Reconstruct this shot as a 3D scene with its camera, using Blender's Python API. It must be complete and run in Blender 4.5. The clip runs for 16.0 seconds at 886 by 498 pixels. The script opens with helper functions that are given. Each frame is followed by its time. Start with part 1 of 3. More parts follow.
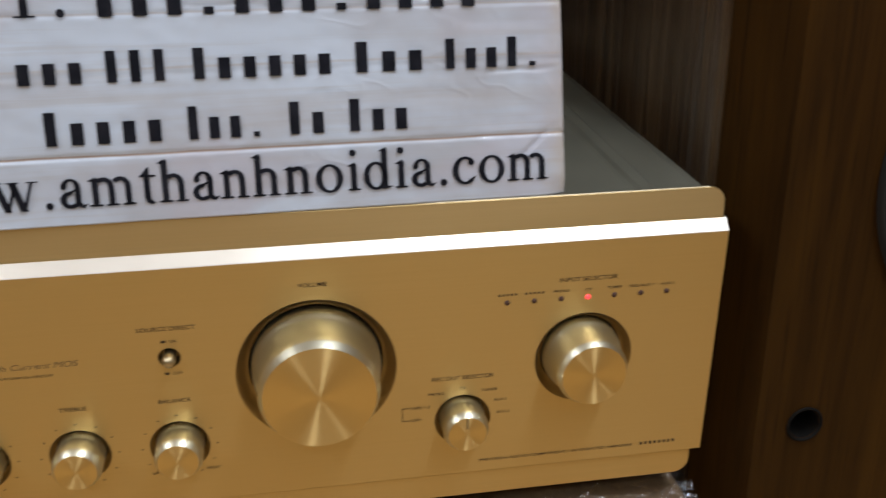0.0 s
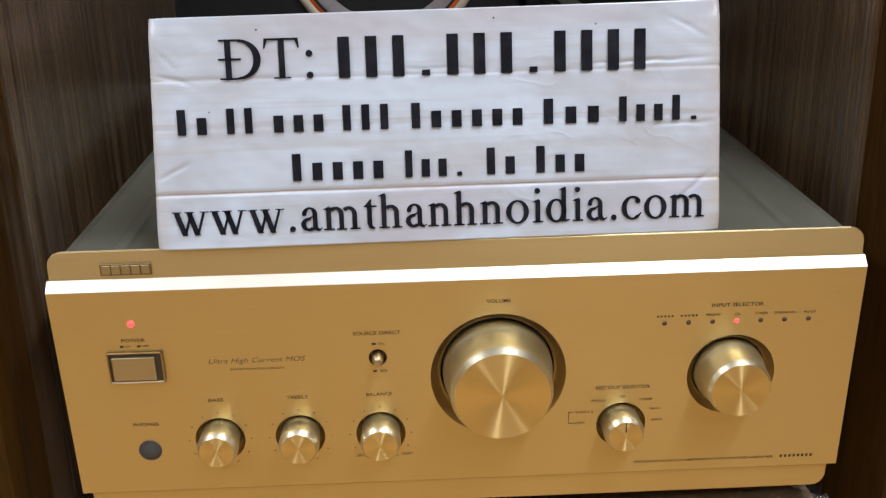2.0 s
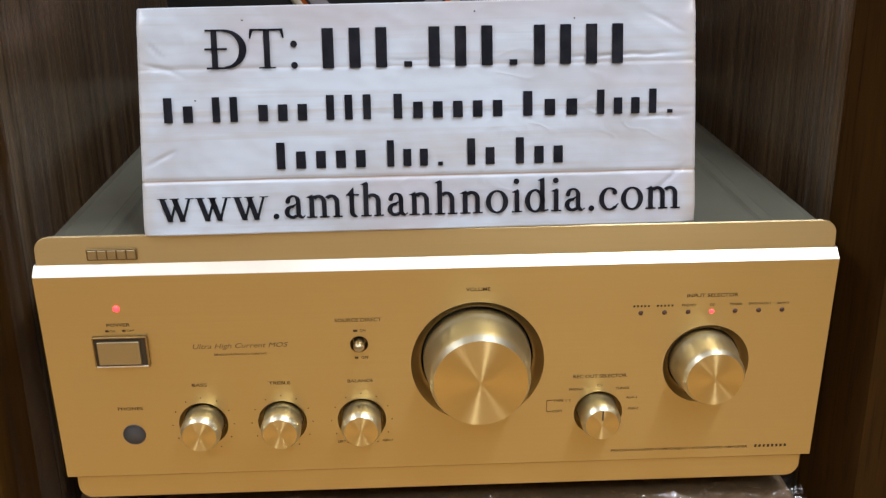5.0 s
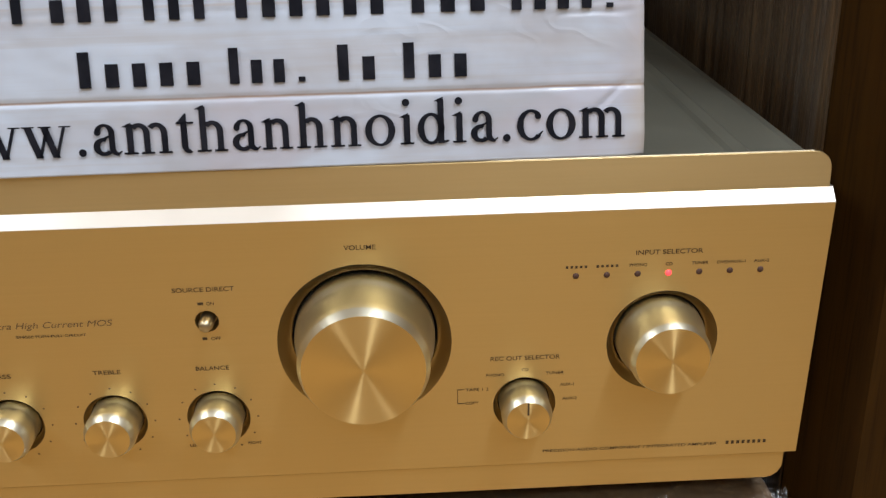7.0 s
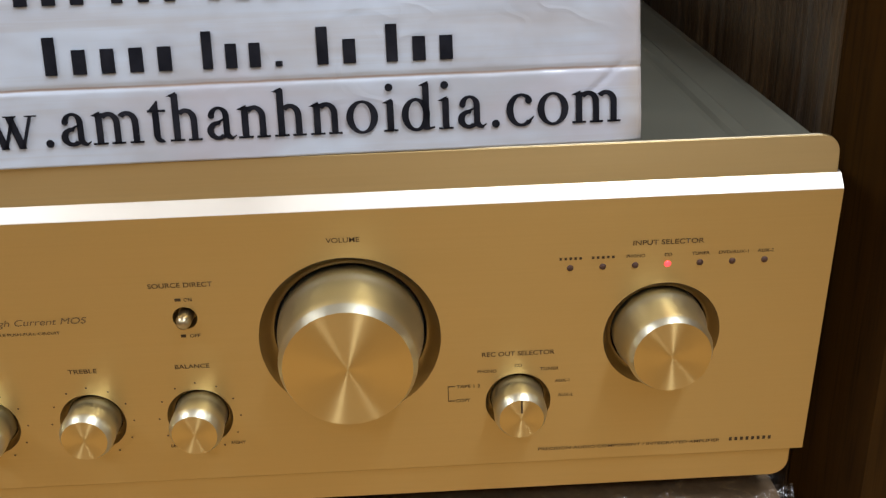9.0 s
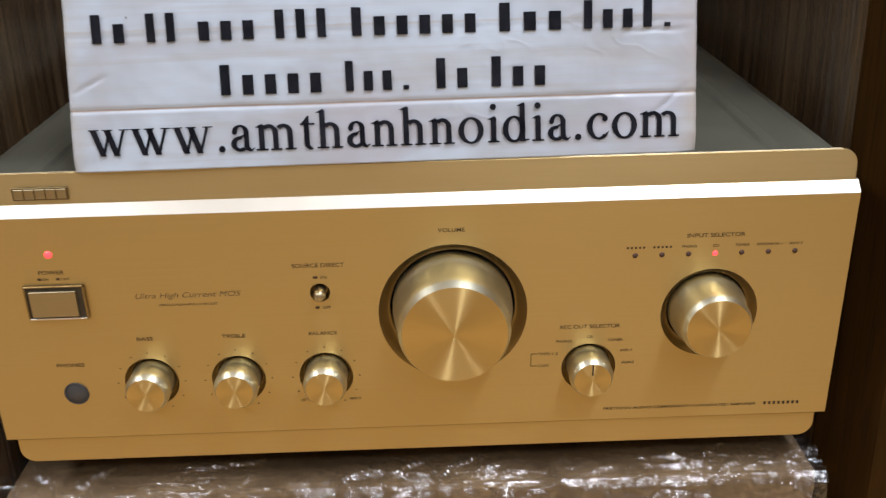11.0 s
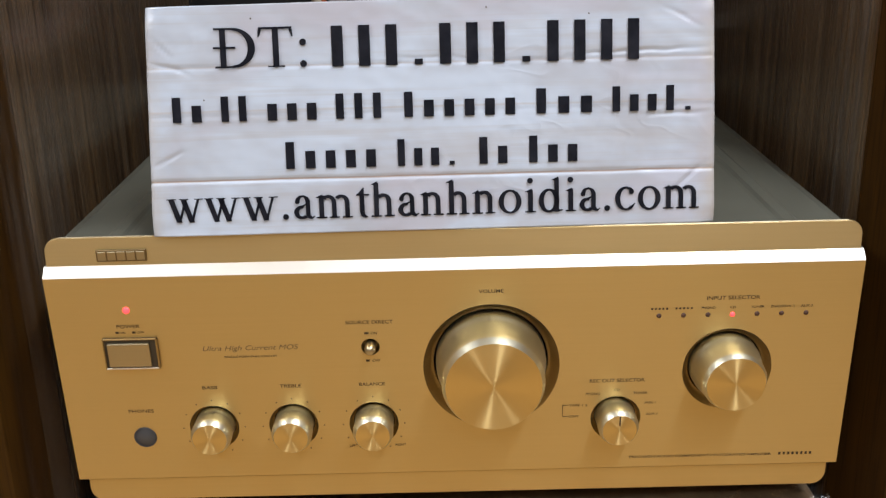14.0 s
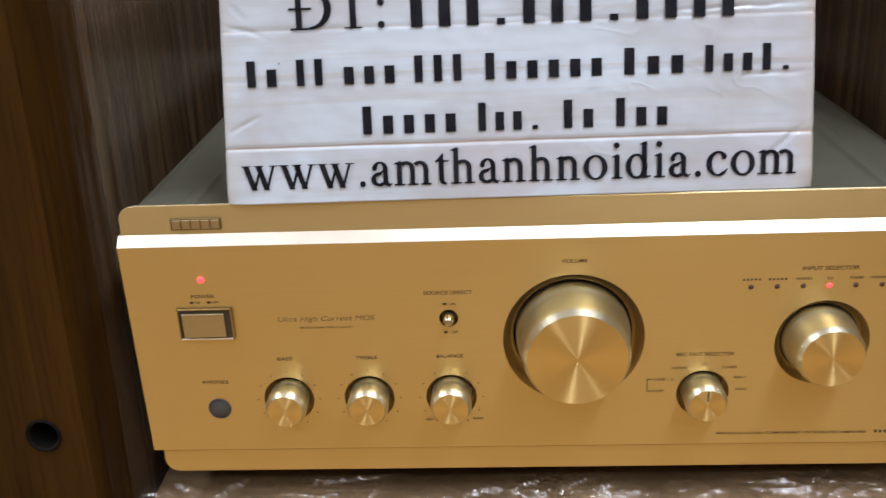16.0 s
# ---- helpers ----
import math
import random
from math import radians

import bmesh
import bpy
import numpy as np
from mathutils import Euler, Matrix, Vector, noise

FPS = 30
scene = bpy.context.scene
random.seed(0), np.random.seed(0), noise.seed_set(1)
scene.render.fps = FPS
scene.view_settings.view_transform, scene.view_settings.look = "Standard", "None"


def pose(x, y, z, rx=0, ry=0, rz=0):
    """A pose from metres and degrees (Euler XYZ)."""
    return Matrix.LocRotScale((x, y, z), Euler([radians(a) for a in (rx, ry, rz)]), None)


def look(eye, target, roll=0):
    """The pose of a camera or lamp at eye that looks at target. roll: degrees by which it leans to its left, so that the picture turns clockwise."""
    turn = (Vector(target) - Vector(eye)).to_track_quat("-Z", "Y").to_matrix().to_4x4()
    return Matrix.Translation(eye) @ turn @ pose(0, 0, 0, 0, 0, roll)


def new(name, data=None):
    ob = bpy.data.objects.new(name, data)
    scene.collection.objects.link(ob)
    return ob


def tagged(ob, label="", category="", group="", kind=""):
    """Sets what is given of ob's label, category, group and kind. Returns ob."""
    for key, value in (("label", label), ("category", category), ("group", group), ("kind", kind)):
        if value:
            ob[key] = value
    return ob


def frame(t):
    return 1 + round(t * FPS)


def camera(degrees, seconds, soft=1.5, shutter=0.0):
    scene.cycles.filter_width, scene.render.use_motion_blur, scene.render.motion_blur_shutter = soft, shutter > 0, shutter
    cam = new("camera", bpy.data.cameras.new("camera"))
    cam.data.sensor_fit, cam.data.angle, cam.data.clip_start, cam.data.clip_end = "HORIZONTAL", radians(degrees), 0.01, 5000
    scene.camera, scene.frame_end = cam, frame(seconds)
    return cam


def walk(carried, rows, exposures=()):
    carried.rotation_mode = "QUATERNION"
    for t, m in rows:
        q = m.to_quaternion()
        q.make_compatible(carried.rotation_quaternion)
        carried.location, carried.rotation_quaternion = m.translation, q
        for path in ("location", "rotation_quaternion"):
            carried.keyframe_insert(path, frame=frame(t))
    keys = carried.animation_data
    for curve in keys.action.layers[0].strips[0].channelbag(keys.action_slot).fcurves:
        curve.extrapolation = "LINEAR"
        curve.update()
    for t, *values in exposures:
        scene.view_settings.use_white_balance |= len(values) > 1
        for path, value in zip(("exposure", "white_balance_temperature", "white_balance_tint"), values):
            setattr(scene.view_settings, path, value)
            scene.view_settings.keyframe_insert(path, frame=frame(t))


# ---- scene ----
cam = camera(50.00, 16.0, soft=1.3, shutter=0.3)
# seconds, eye x, y, z in metres, yaw, pitch, roll in degrees
PATH = [
    (0, 0.0123, -0.3869, 0.3164, -9.781, -24.089, 0.161),
    (0.5, -0.0244, -0.3990, 0.3164, -5.947, -24.132, -0.910),
    (1, -0.0382, -0.4360, 0.3370, -3.238, -22.711, -1.321),
    (1.5, -0.0289, -0.4621, 0.3452, -2.024, -21.407, -1.172),
    (2, -0.0253, -0.4574, 0.3428, -1.959, -21.944, -1.129),
    (2.5, -0.0207, -0.4685, 0.3408, -1.436, -22.228, -1.076),
    (3, -0.0224, -0.4789, 0.3471, -1.348, -21.794, -0.624),
    (3.2, -0.0239, -0.4836, 0.3459, -1.616, -21.409, -0.473),
    (5.3, -0.0146, -0.4634, 0.3306, -2.431, -21.371, -0.377),
    (5.5, -0.0117, -0.4518, 0.3211, -2.669, -21.463, -0.189),
    (6, -0.0029, -0.4163, 0.3021, -3.131, -22.390, -0.176),
    (6.5, 0.0180, -0.3798, 0.2888, -2.861, -23.193, -0.702),
    (7, 0.0373, -0.3584, 0.2845, -2.641, -23.895, -1.029),
    (7.5, 0.0432, -0.3389, 0.2760, -2.156, -24.722, -1.356),
    (8, 0.0493, -0.3317, 0.2696, -1.998, -25.097, -1.818),
    (10.3, 0.0248, -0.3897, 0.3017, -1.888, -24.881, -1.609),
    (10.5, 0.0182, -0.4017, 0.3024, -1.925, -24.184, -1.593),
    (11, 0.0078, -0.4233, 0.3051, -1.006, -23.877, -1.429),
    (11.5, -0.0066, -0.4437, 0.3183, 0.476, -23.154, -1.131),
    (12, -0.0070, -0.4546, 0.3283, 0.905, -22.098, -1.163),
    (12.5, -0.0068, -0.4593, 0.3317, 0.622, -21.112, -1.182),
    (13, -0.0046, -0.4632, 0.3316, 0.427, -20.618, -1.245),
    (13.5, -0.0067, -0.4630, 0.3338, 0.225, -20.839, -1.266),
    (14, -0.0057, -0.4629, 0.3303, -0.014, -21.044, -1.323),
    (14.5, -0.0019, -0.4622, 0.3288, -0.096, -21.272, -1.425),
    (15, -0.0014, -0.4613, 0.3290, -0.133, -21.323, -1.493),
    (15.5, -0.0072, -0.4555, 0.3277, 0.427, -21.915, -1.777),
    (16, -0.0229, -0.4478, 0.3228, 3.159, -22.634, -2.518),
]
EXPOSURES = [(0.0, -1.17), (0.5, -0.79), (1.2, -0.73), (3.2, -0.73), (5.5, -0.73), (7.0, -0.90), (8.2, -1.03), (10.3, -0.93), (11.0, -0.85), (12.0, -0.73), (16.0, -0.73)]
walk(cam, [(t, pose(x, y, z, 90 + pitch, 0, yaw) @ pose(0, 0, 0, 0, 0, roll)) for t, x, y, z, yaw, pitch, roll in PATH], EXPOSURES)

# ---- light ----
world = bpy.data.worlds.new("shop_air")
scene.world = world
world.use_nodes = True
world.node_tree.nodes["Background"].inputs[0].default_value = (0.9, 0.85, 0.78, 1)
world.node_tree.nodes["Background"].inputs[1].default_value = 0.02


def area(name, eye, target, sx, sy, watts, color):
    data = bpy.data.lights.new(name, "AREA")
    data.shape, data.size, data.size_y, data.energy, data.color = "RECTANGLE", sx, sy, watts, color
    ob = new(name, data)
    ob.matrix_world = look(eye, target)
    return ob


CEILING = 1.75
area("tube_light_a", (0.56, -0.62, CEILING - 0.06), (0.56, -0.62, 0), 0.14, 1.2, 48, (0.93, 0.98, 1.07))
area("tube_light_b", (-1.40, -0.60, CEILING - 0.06), (-1.40, -0.60, 0), 0.30, 1.2, 43, (0.93, 0.98, 1.07))
# unseen wide source, added so the bevel gleams along its whole length
area("bevel_fill_light", (0.0, -1.75, CEILING - 0.06), (0.0, -1.75, 0), 3.2, 0.35, 40, (0.93, 0.98, 1.07))


# ---- materials ----
class Mat:
    """A node material around one Principled shader, with short ways to add nodes."""

    def __init__(self, name, color=(0.5, 0.5, 0.5), rough=0.5, metal=0.0, **more):
        self.m = bpy.data.materials.new(name)
        self.m.use_nodes = True
        self.t = self.m.node_tree
        self.b = self.t.nodes["Principled BSDF"]
        self.set("Base Color", (*color, 1)), self.set("Roughness", rough), self.set("Metallic", metal)
        for key, value in more.items():
            self.set(key.replace("_", " "), value)

    def set(self, key, value):
        self.b.inputs[key].default_value = value

    def node(self, kind, **values):
        n = self.t.nodes.new(kind)
        for key, value in values.items():
            n.inputs[key.replace("_", " ")].default_value = value
        return n

    def link(self, a, b):
        self.t.links.new(a, b)

    def coords(self, scale=(1, 1, 1), which="Object"):
        c = self.node("ShaderNodeTexCoord")
        mp = self.node("ShaderNodeMapping")
        mp.inputs["Scale"].default_value = scale
        self.link(c.outputs[which], mp.inputs["Vector"])
        return mp.outputs[0]

    def noise(self, scale, detail=4.0, rough=0.6, stretch=(1, 1, 1), distort=0.0):
        n = self.node("ShaderNodeTexNoise", Scale=scale, Detail=detail, Roughness=rough, Distortion=distort)
        self.link(self.coords(stretch), n.inputs["Vector"])
        return n.outputs["Fac"]

    def ramp(self, fac, stops):
        r = self.node("ShaderNodeValToRGB")
        while len(r.color_ramp.elements) < len(stops):
            r.color_ramp.elements.new(0.5)
        for e, (at, c) in zip(r.color_ramp.elements, stops):
            e.position, e.color = at, (*c, 1) if not isinstance(c, (int, float)) else (c, c, c, 1)
        self.link(fac, r.inputs[0])
        return r.outputs[0]

    def mix(self, fac, a, b, blend="MIX"):
        n = self.t.nodes.new("ShaderNodeMix")
        n.data_type, n.blend_type = "RGBA", blend
        for sock, v in ((n.inputs[0], fac), (n.inputs[6], a), (n.inputs[7], b)):
            if isinstance(v, (int, float)):
                sock.default_value = v
            elif isinstance(v, tuple):
                sock.default_value = (*v, 1)
            else:
                self.link(v, sock)
        return n.outputs[2]

    def into(self, key, socket):
        self.link(socket, self.b.inputs[key])
        return self

    def bump(self, height, strength=0.2, distance=0.001, before=None):
        n = self.node("ShaderNodeBump", Strength=strength, Distance=distance)
        self.link(height, n.inputs["Height"])
        if before is not None:
            self.link(before, n.inputs["Normal"])
        self.link(n.outputs[0], self.b.inputs["Normal"])
        return n.outputs[0]

    def tangent(self, axis):
        n = self.t.nodes.new("ShaderNodeTangent")
        n.direction_type, n.axis = "RADIAL", axis
        self.link(n.outputs[0], self.b.inputs["Tangent"])


def gold_panel(name, low, high):
    """Anodised plate brushed lengthwise, so that reflections smear upright."""
    k = Mat(name, high, 0.36, 1.0, Anisotropic=0.6)
    lines = k.noise(900, 3, 0.6, (0.012, 1, 1))
    wide = k.noise(9, 3, 0.5)
    k.into("Base Color", k.mix(k.ramp(lines, [(0.3, 0.0), (0.7, 1.0)]), low, high))
    k.into("Roughness", k.ramp(k.mix(0.5, lines, wide), [(0.3, 0.40), (0.7, 0.46)]))
    n = k.t.nodes.new("ShaderNodeTangent")
    n.direction_type, n.uv_map = "UV_MAP", "brush"
    k.link(n.outputs[0], k.b.inputs["Tangent"])
    k.bump(lines, 0.012, 0.0002)
    return k.m


def gold_turned(name, color, rough, aniso):
    k = Mat(name, color, rough, 1.0, Anisotropic=aniso, Anisotropic_Rotation=0.25)
    if aniso:
        k.tangent("Y")
    k.into("Roughness", k.ramp(k.noise(60, 3), [(0.3, rough - 0.02), (0.7, rough + 0.02)]))
    return k.m


def grey_cover():
    k = Mat("grey_green_painted_steel", (0.1, 0.1, 0.085), 0.42, 0.0, Specular_IOR_Level=0.3)
    fine, wide = k.noise(1600, 2), k.noise(14, 4)
    k.into("Base Color", k.mix(k.ramp(wide, [(0.35, 0.0), (0.7, 1.0)]), (0.096, 0.095, 0.074), (0.126, 0.125, 0.098)))
    k.into("Roughness", k.ramp(wide, [(0.3, 0.36), (0.75, 0.52)]))
    k.bump(fine, 0.12, 0.0003)
    return k.m


def walnut(name, dark, light, rough, coat):
    k = Mat(name, dark, rough, 0.0, Coat_Weight=coat, Coat_Roughness=0.18)
    k.set("Specular IOR Level", 0.1)
    grain = k.noise(38, 6, 0.65, (1, 1, 0.07), 0.6)
    pores = k.noise(420, 3, 0.7, (1, 1, 0.03))
    tone = k.noise(5, 3, 0.5, (1, 1, 0.3))
    c = k.mix(k.ramp(grain, [(0.32, 0.0), (0.68, 1.0)]), dark, light)
    c = k.mix(k.ramp(pores, [(0.28, 0.65), (0.5, 0.0)]), c, tuple(v * 0.35 for v in dark))
    c = k.mix(k.ramp(tone, [(0.35, 0.35), (0.65, 0.0)]), c, tuple(v * 0.6 for v in dark))
    k.into("Base Color", c)
    k.into("Roughness", k.ramp(grain, [(0.3, rough + 0.08), (0.7, rough - 0.05)]))
    k.bump(pores, 0.15, 0.0004)
    return k.m


def filmed_walnut():
    """Dark veneer under tight stretch film; long upright creases with their gleam painted paler."""
    k = Mat("film_wrapped_dark_veneer", (0.05, 0.033, 0.02), 0.3, 0.0, Coat_Weight=0.9, Coat_Roughness=0.16)
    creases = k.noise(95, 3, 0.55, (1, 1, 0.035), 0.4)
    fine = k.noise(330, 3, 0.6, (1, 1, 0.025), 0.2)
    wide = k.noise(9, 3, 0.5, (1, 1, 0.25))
    # paler streaks put the film's gleam into the colour
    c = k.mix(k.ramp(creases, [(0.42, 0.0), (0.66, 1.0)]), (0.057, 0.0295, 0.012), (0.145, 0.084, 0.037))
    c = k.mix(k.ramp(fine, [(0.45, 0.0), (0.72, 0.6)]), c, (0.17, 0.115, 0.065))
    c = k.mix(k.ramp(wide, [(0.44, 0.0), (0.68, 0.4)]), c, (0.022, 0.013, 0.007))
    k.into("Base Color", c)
    k.bump(k.mix(0.35, creases, fine), 0.7, 0.004)
    return k.m


def sign_card():
    """White printed card under clear tape, with soft stains."""
    k = Mat("taped_white_card", (0.74, 0.74, 0.78), 0.4, 0.0, Coat_Weight=0.7, Coat_Roughness=0.12)
    blot = k.noise(14, 4, 0.55, (1, 1, 1.6), 0.3)
    streak = k.noise(26, 4, 0.6, (0.16, 1, 2.2), 0.3)
    c = k.mix(k.ramp(blot, [(0.42, 0.0), (0.62, 0.9)]), (0.543, 0.627, 0.752), (0.450, 0.484, 0.556))
    c = k.mix(k.ramp(streak, [(0.52, 0.0), (0.68, 0.6)]), c, (0.44, 0.435, 0.455))
    lines = k.noise(70, 4, 0.65, (0.06, 1, 2.4), 0.2)
    c = k.mix(k.ramp(lines, [(0.50, 0.0), (0.66, 0.5)]), c, (0.44, 0.443, 0.468))
    blush = k.noise(20, 3, 0.5, (0.6, 1, 1.2), 0.4)
    c = k.mix(k.ramp(blush, [(0.54, 0.0), (0.66, 0.55)]), c, (0.478, 0.466, 0.54))
    # grime along the folds
    sep = k.node("ShaderNodeSeparateXYZ")
    k.link(k.coords(), sep.inputs[0])
    wob = k.noise(22, 4, 0.6, (1, 1, 0.1))
    for at, tint, strong in ((0.0286, (0.34, 0.25, 0.2), 0.9), (0.0862, (0.45, 0.43, 0.44), 0.6), (0.0640, (0.47, 0.42, 0.39), 0.4)):
        off = k.t.nodes.new("ShaderNodeMath")
        off.operation = "MULTIPLY_ADD"
        k.link(wob, off.inputs[0])
        off.inputs[1].default_value, off.inputs[2].default_value = 0.0016, at - 0.0008
        gap = k.t.nodes.new("ShaderNodeMath")
        gap.operation = "SUBTRACT"
        k.link(sep.outputs[2], gap.inputs[0]), k.link(off.outputs[0], gap.inputs[1])
        size = k.t.nodes.new("ShaderNodeMath")
        size.operation = "ABSOLUTE"
        k.link(gap.outputs[0], size.inputs[0])
        far = k.t.nodes.new("ShaderNodeMath")
        far.operation = "MULTIPLY"
        k.link(size.outputs[0], far.inputs[0])
        far.inputs[1].default_value = 1000
        c = k.mix(k.ramp(far.outputs[0], [(0.15, strong), (0.75, 0.0)]), c, tint)
    # yellowed, thumbed ends
    end = k.t.nodes.new("ShaderNodeMath")
    end.operation = "SUBTRACT"
    k.link(sep.outputs[0], end.inputs[0])
    end.inputs[1].default_value = 0.1466
    out = k.t.nodes.new("ShaderNodeMath")
    out.operation = "ABSOLUTE"
    k.link(end.outputs[0], out.inputs[0])
    ragged = k.t.nodes.new("ShaderNodeMath")
    ragged.operation = "MULTIPLY_ADD"
    k.link(k.noise(40, 4, 0.6), ragged.inputs[0])
    ragged.inputs[1].default_value = 0.022
    k.link(out.outputs[0], ragged.inputs[2])
    c = k.mix(k.ramp(ragged.outputs[0], [(0.150, 0.0), (0.160, 0.55)]), c, (0.50, 0.43, 0.34))
    k.into("Base Color", c)
    fold = k.noise(13, 2, 0.4, (0.8, 1, 1.5))
    wrinkle = k.ramp(k.noise(30, 2, 0.5, (0.7, 1, 1.2), 0.3), [(0.46, 0.0), (0.5, 1.0), (0.54, 0.0)])
    patch = k.ramp(k.noise(9, 2, 0.5), [(0.5, 0.0), (0.66, 1.0)])
    k.bump(k.mix(0.09, fold, k.mix(patch, (0.0, 0.0, 0.0), wrinkle)), 0.42, 0.004)
    return k.m


def film(name, low, high, rough):
    """Clear film: mostly see-through, with a gloss that its creases break up."""
    k = Mat(name, (0.9, 0.9, 0.9), rough)
    gl = k.node("ShaderNodeBsdfGlossy", Color=(0.95, 0.95, 0.97, 1), Roughness=rough)
    tr = k.node("ShaderNodeBsdfTransparent")
    mx = k.node("ShaderNodeMixShader")
    k.link(k.ramp(k.noise(115, 4, 0.65, (1, 1, 1), 1.6), [(0.42, low), (0.70, high)]), mx.inputs[0])
    k.link(tr.outputs[0], mx.inputs[1]), k.link(gl.outputs[0], mx.inputs[2])
    k.link(mx.outputs[0], k.t.nodes["Material Output"].inputs[0])
    n = k.node("ShaderNodeBump", Strength=0.4, Distance=0.002)
    k.link(k.noise(150, 3, 0.6, (1, 1, 1), 1.5), n.inputs["Height"])
    k.link(n.outputs[0], gl.inputs["Normal"])
    k.t.nodes.remove(k.b)
    return k.m


def hazy_film(name, low, high, pitch):
    """Stretched film: clear, with milky upright pleats where it lies in several layers."""
    k = Mat(name, (0.9, 0.9, 0.9), 0.3)
    haze = k.node("ShaderNodeBsdfDiffuse", Color=(0.60, 0.53, 0.46, 1))
    gloss = k.node("ShaderNodeBsdfGlossy", Color=(0.95, 0.95, 0.97, 1), Roughness=0.22)
    both = k.node("ShaderNodeMixShader", Fac=0.45)
    k.link(haze.outputs[0], both.inputs[1]), k.link(gloss.outputs[0], both.inputs[2])
    mx = k.node("ShaderNodeMixShader")
    pleats = k.noise(pitch, 3, 0.6, (1, 1, 0.02), 0.3)
    where = k.noise(14, 3, 0.5, (1, 1, 0.5))
    k.link(k.ramp(k.mix(0.35, pleats, where), [(0.45, low), (0.60, high)]), mx.inputs[0])
    k.link(k.node("ShaderNodeBsdfTransparent").outputs[0], mx.inputs[1]), k.link(both.outputs[0], mx.inputs[2])
    k.link(mx.outputs[0], k.t.nodes["Material Output"].inputs[0])
    k.t.nodes.remove(k.b)
    return k.m


def plain(name, color, rough, metal=0.0, vary=0.12, scale=40):
    k = Mat(name, color, rough, metal)
    n = k.noise(scale, 4)
    k.into("Base Color", k.mix(k.ramp(n, [(0.3, 0.0), (0.7, 1.0)]), tuple(v * (1 - vary) for v in color), tuple(min(1, v * (1 + vary)) for v in color)))
    k.into("Roughness", k.ramp(n, [(0.3, max(0, rough - 0.05)), (0.7, rough + 0.05)]))
    return k.m


def glowing(name, color, strength):
    k = Mat(name, color, 0.3)
    k.set("Emission Color", (*color, 1)), k.set("Emission Strength", strength)
    return k.m


def matte_ink():
    k = Mat("black_ink", (0.007, 0.008, 0.014), 0.7, 0.0, Specular_IOR_Level=0.12)
    k.into("Base Color", k.mix(k.ramp(k.noise(70, 4), [(0.4, 0.0), (0.75, 1.0)]), (0.006, 0.007, 0.012), (0.02, 0.021, 0.03)))
    return k.m


def cardboard():
    k = Mat("brown_corrugated_card", (0.33, 0.21, 0.11), 0.75)
    a, b = k.noise(18, 5), k.noise(300, 3, 0.6, (1, 1, 0.1))
    c = k.mix(k.ramp(a, [(0.3, 0.0), (0.7, 1.0)]), (0.135, 0.086, 0.043), (0.215, 0.142, 0.076))
    k.into("Base Color", k.mix(k.ramp(b, [(0.4, 0.0), (0.7, 0.35)]), c, (0.08, 0.05, 0.024)))
    k.bump(a, 0.2, 0.002)
    return k.m


M_PANEL = gold_panel("champagne_brushed_metal", (0.645, 0.472, 0.195), (0.665, 0.488, 0.204))
# the plate's metal again, paled in its colour for the light the band mirrors
M_BAND = gold_panel("lit_champagne_brushed_metal", (0.625, 0.487, 0.245), (0.645, 0.503, 0.256))
# the gold made nearly white: reflected light put into the bevel's colour
M_STRIP = gold_turned("lit_champagne_metal", (0.84, 0.80, 0.72), 0.4, 0.0)
M_KNOB = gold_turned("turned_champagne_metal", (0.75, 0.735, 0.59), 0.36, 0.0)
M_CAP = gold_turned("spun_champagne_cap", (0.74, 0.56, 0.25), 0.34, 1.0)
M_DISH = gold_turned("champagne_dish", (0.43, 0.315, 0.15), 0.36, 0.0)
M_BADGE = gold_turned("dull_champagne_badge", (0.24, 0.18, 0.09), 0.45, 0.0)
M_ROCKER = gold_turned("satin_champagne_rocker", (0.47, 0.40, 0.26), 0.36, 0.0)
M_RECESS = plain("brown_recess", (0.05, 0.036, 0.02), 0.5)
M_EDGE = gold_turned("champagne_edge_highlight", (0.50, 0.43, 0.30), 0.5, 0.0)
M_DARK = Mat("black_recess", (0.006, 0.0055, 0.005), 0.8, 0.0, Specular_IOR_Level=0.1).m
M_COVER = grey_cover()
M_PRINT = plain("dark_brown_print", (0.058, 0.034, 0.013), 0.6)
M_SCRIPT = plain("light_brown_print", (0.17, 0.11, 0.045), 0.6)
M_INK = matte_ink()
M_LED = glowing("red_lamp", (1.0, 0.06, 0.07), 3.2)
M_LAMP_OFF = plain("dark_lamp", (0.07, 0.032, 0.02), 0.7)
M_JACK = plain("grey_rubber_plug", (0.06, 0.06, 0.064), 0.5)
M_WOOD = walnut("walnut_veneer", (0.024, 0.0098, 0.0013), (0.060, 0.0265, 0.0036), 0.55, 0.0)
M_FILMED = filmed_walnut()
M_CARD = sign_card()
M_TAN = plain("bare_card_edge", (0.45, 0.36, 0.25), 0.8)
M_TAPE = plain("yellow_packing_tape", (0.42, 0.29, 0.11), 0.3)
M_FILM = film("crumpled_stretch_film", 0.06, 0.30, 0.22)
M_WRAP = hazy_film("tight_stretch_film", 0.0, 0.028, 130)
M_FOLD = hazy_film("loose_stretch_film", 0.015, 0.085, 150)
M_BOX = cardboard()
M_BLACK = plain("black_cabinet_vinyl", (0.005, 0.005, 0.005), 0.6)
M_RUBBER = plain("black_rubber", (0.009, 0.009, 0.009), 0.8)
M_CONE = plain("grey_paper_cone", (0.23, 0.205, 0.215), 0.6)
M_CONE_GREEN = plain("grey_green_paper_cone", (0.15, 0.155, 0.14), 0.6)
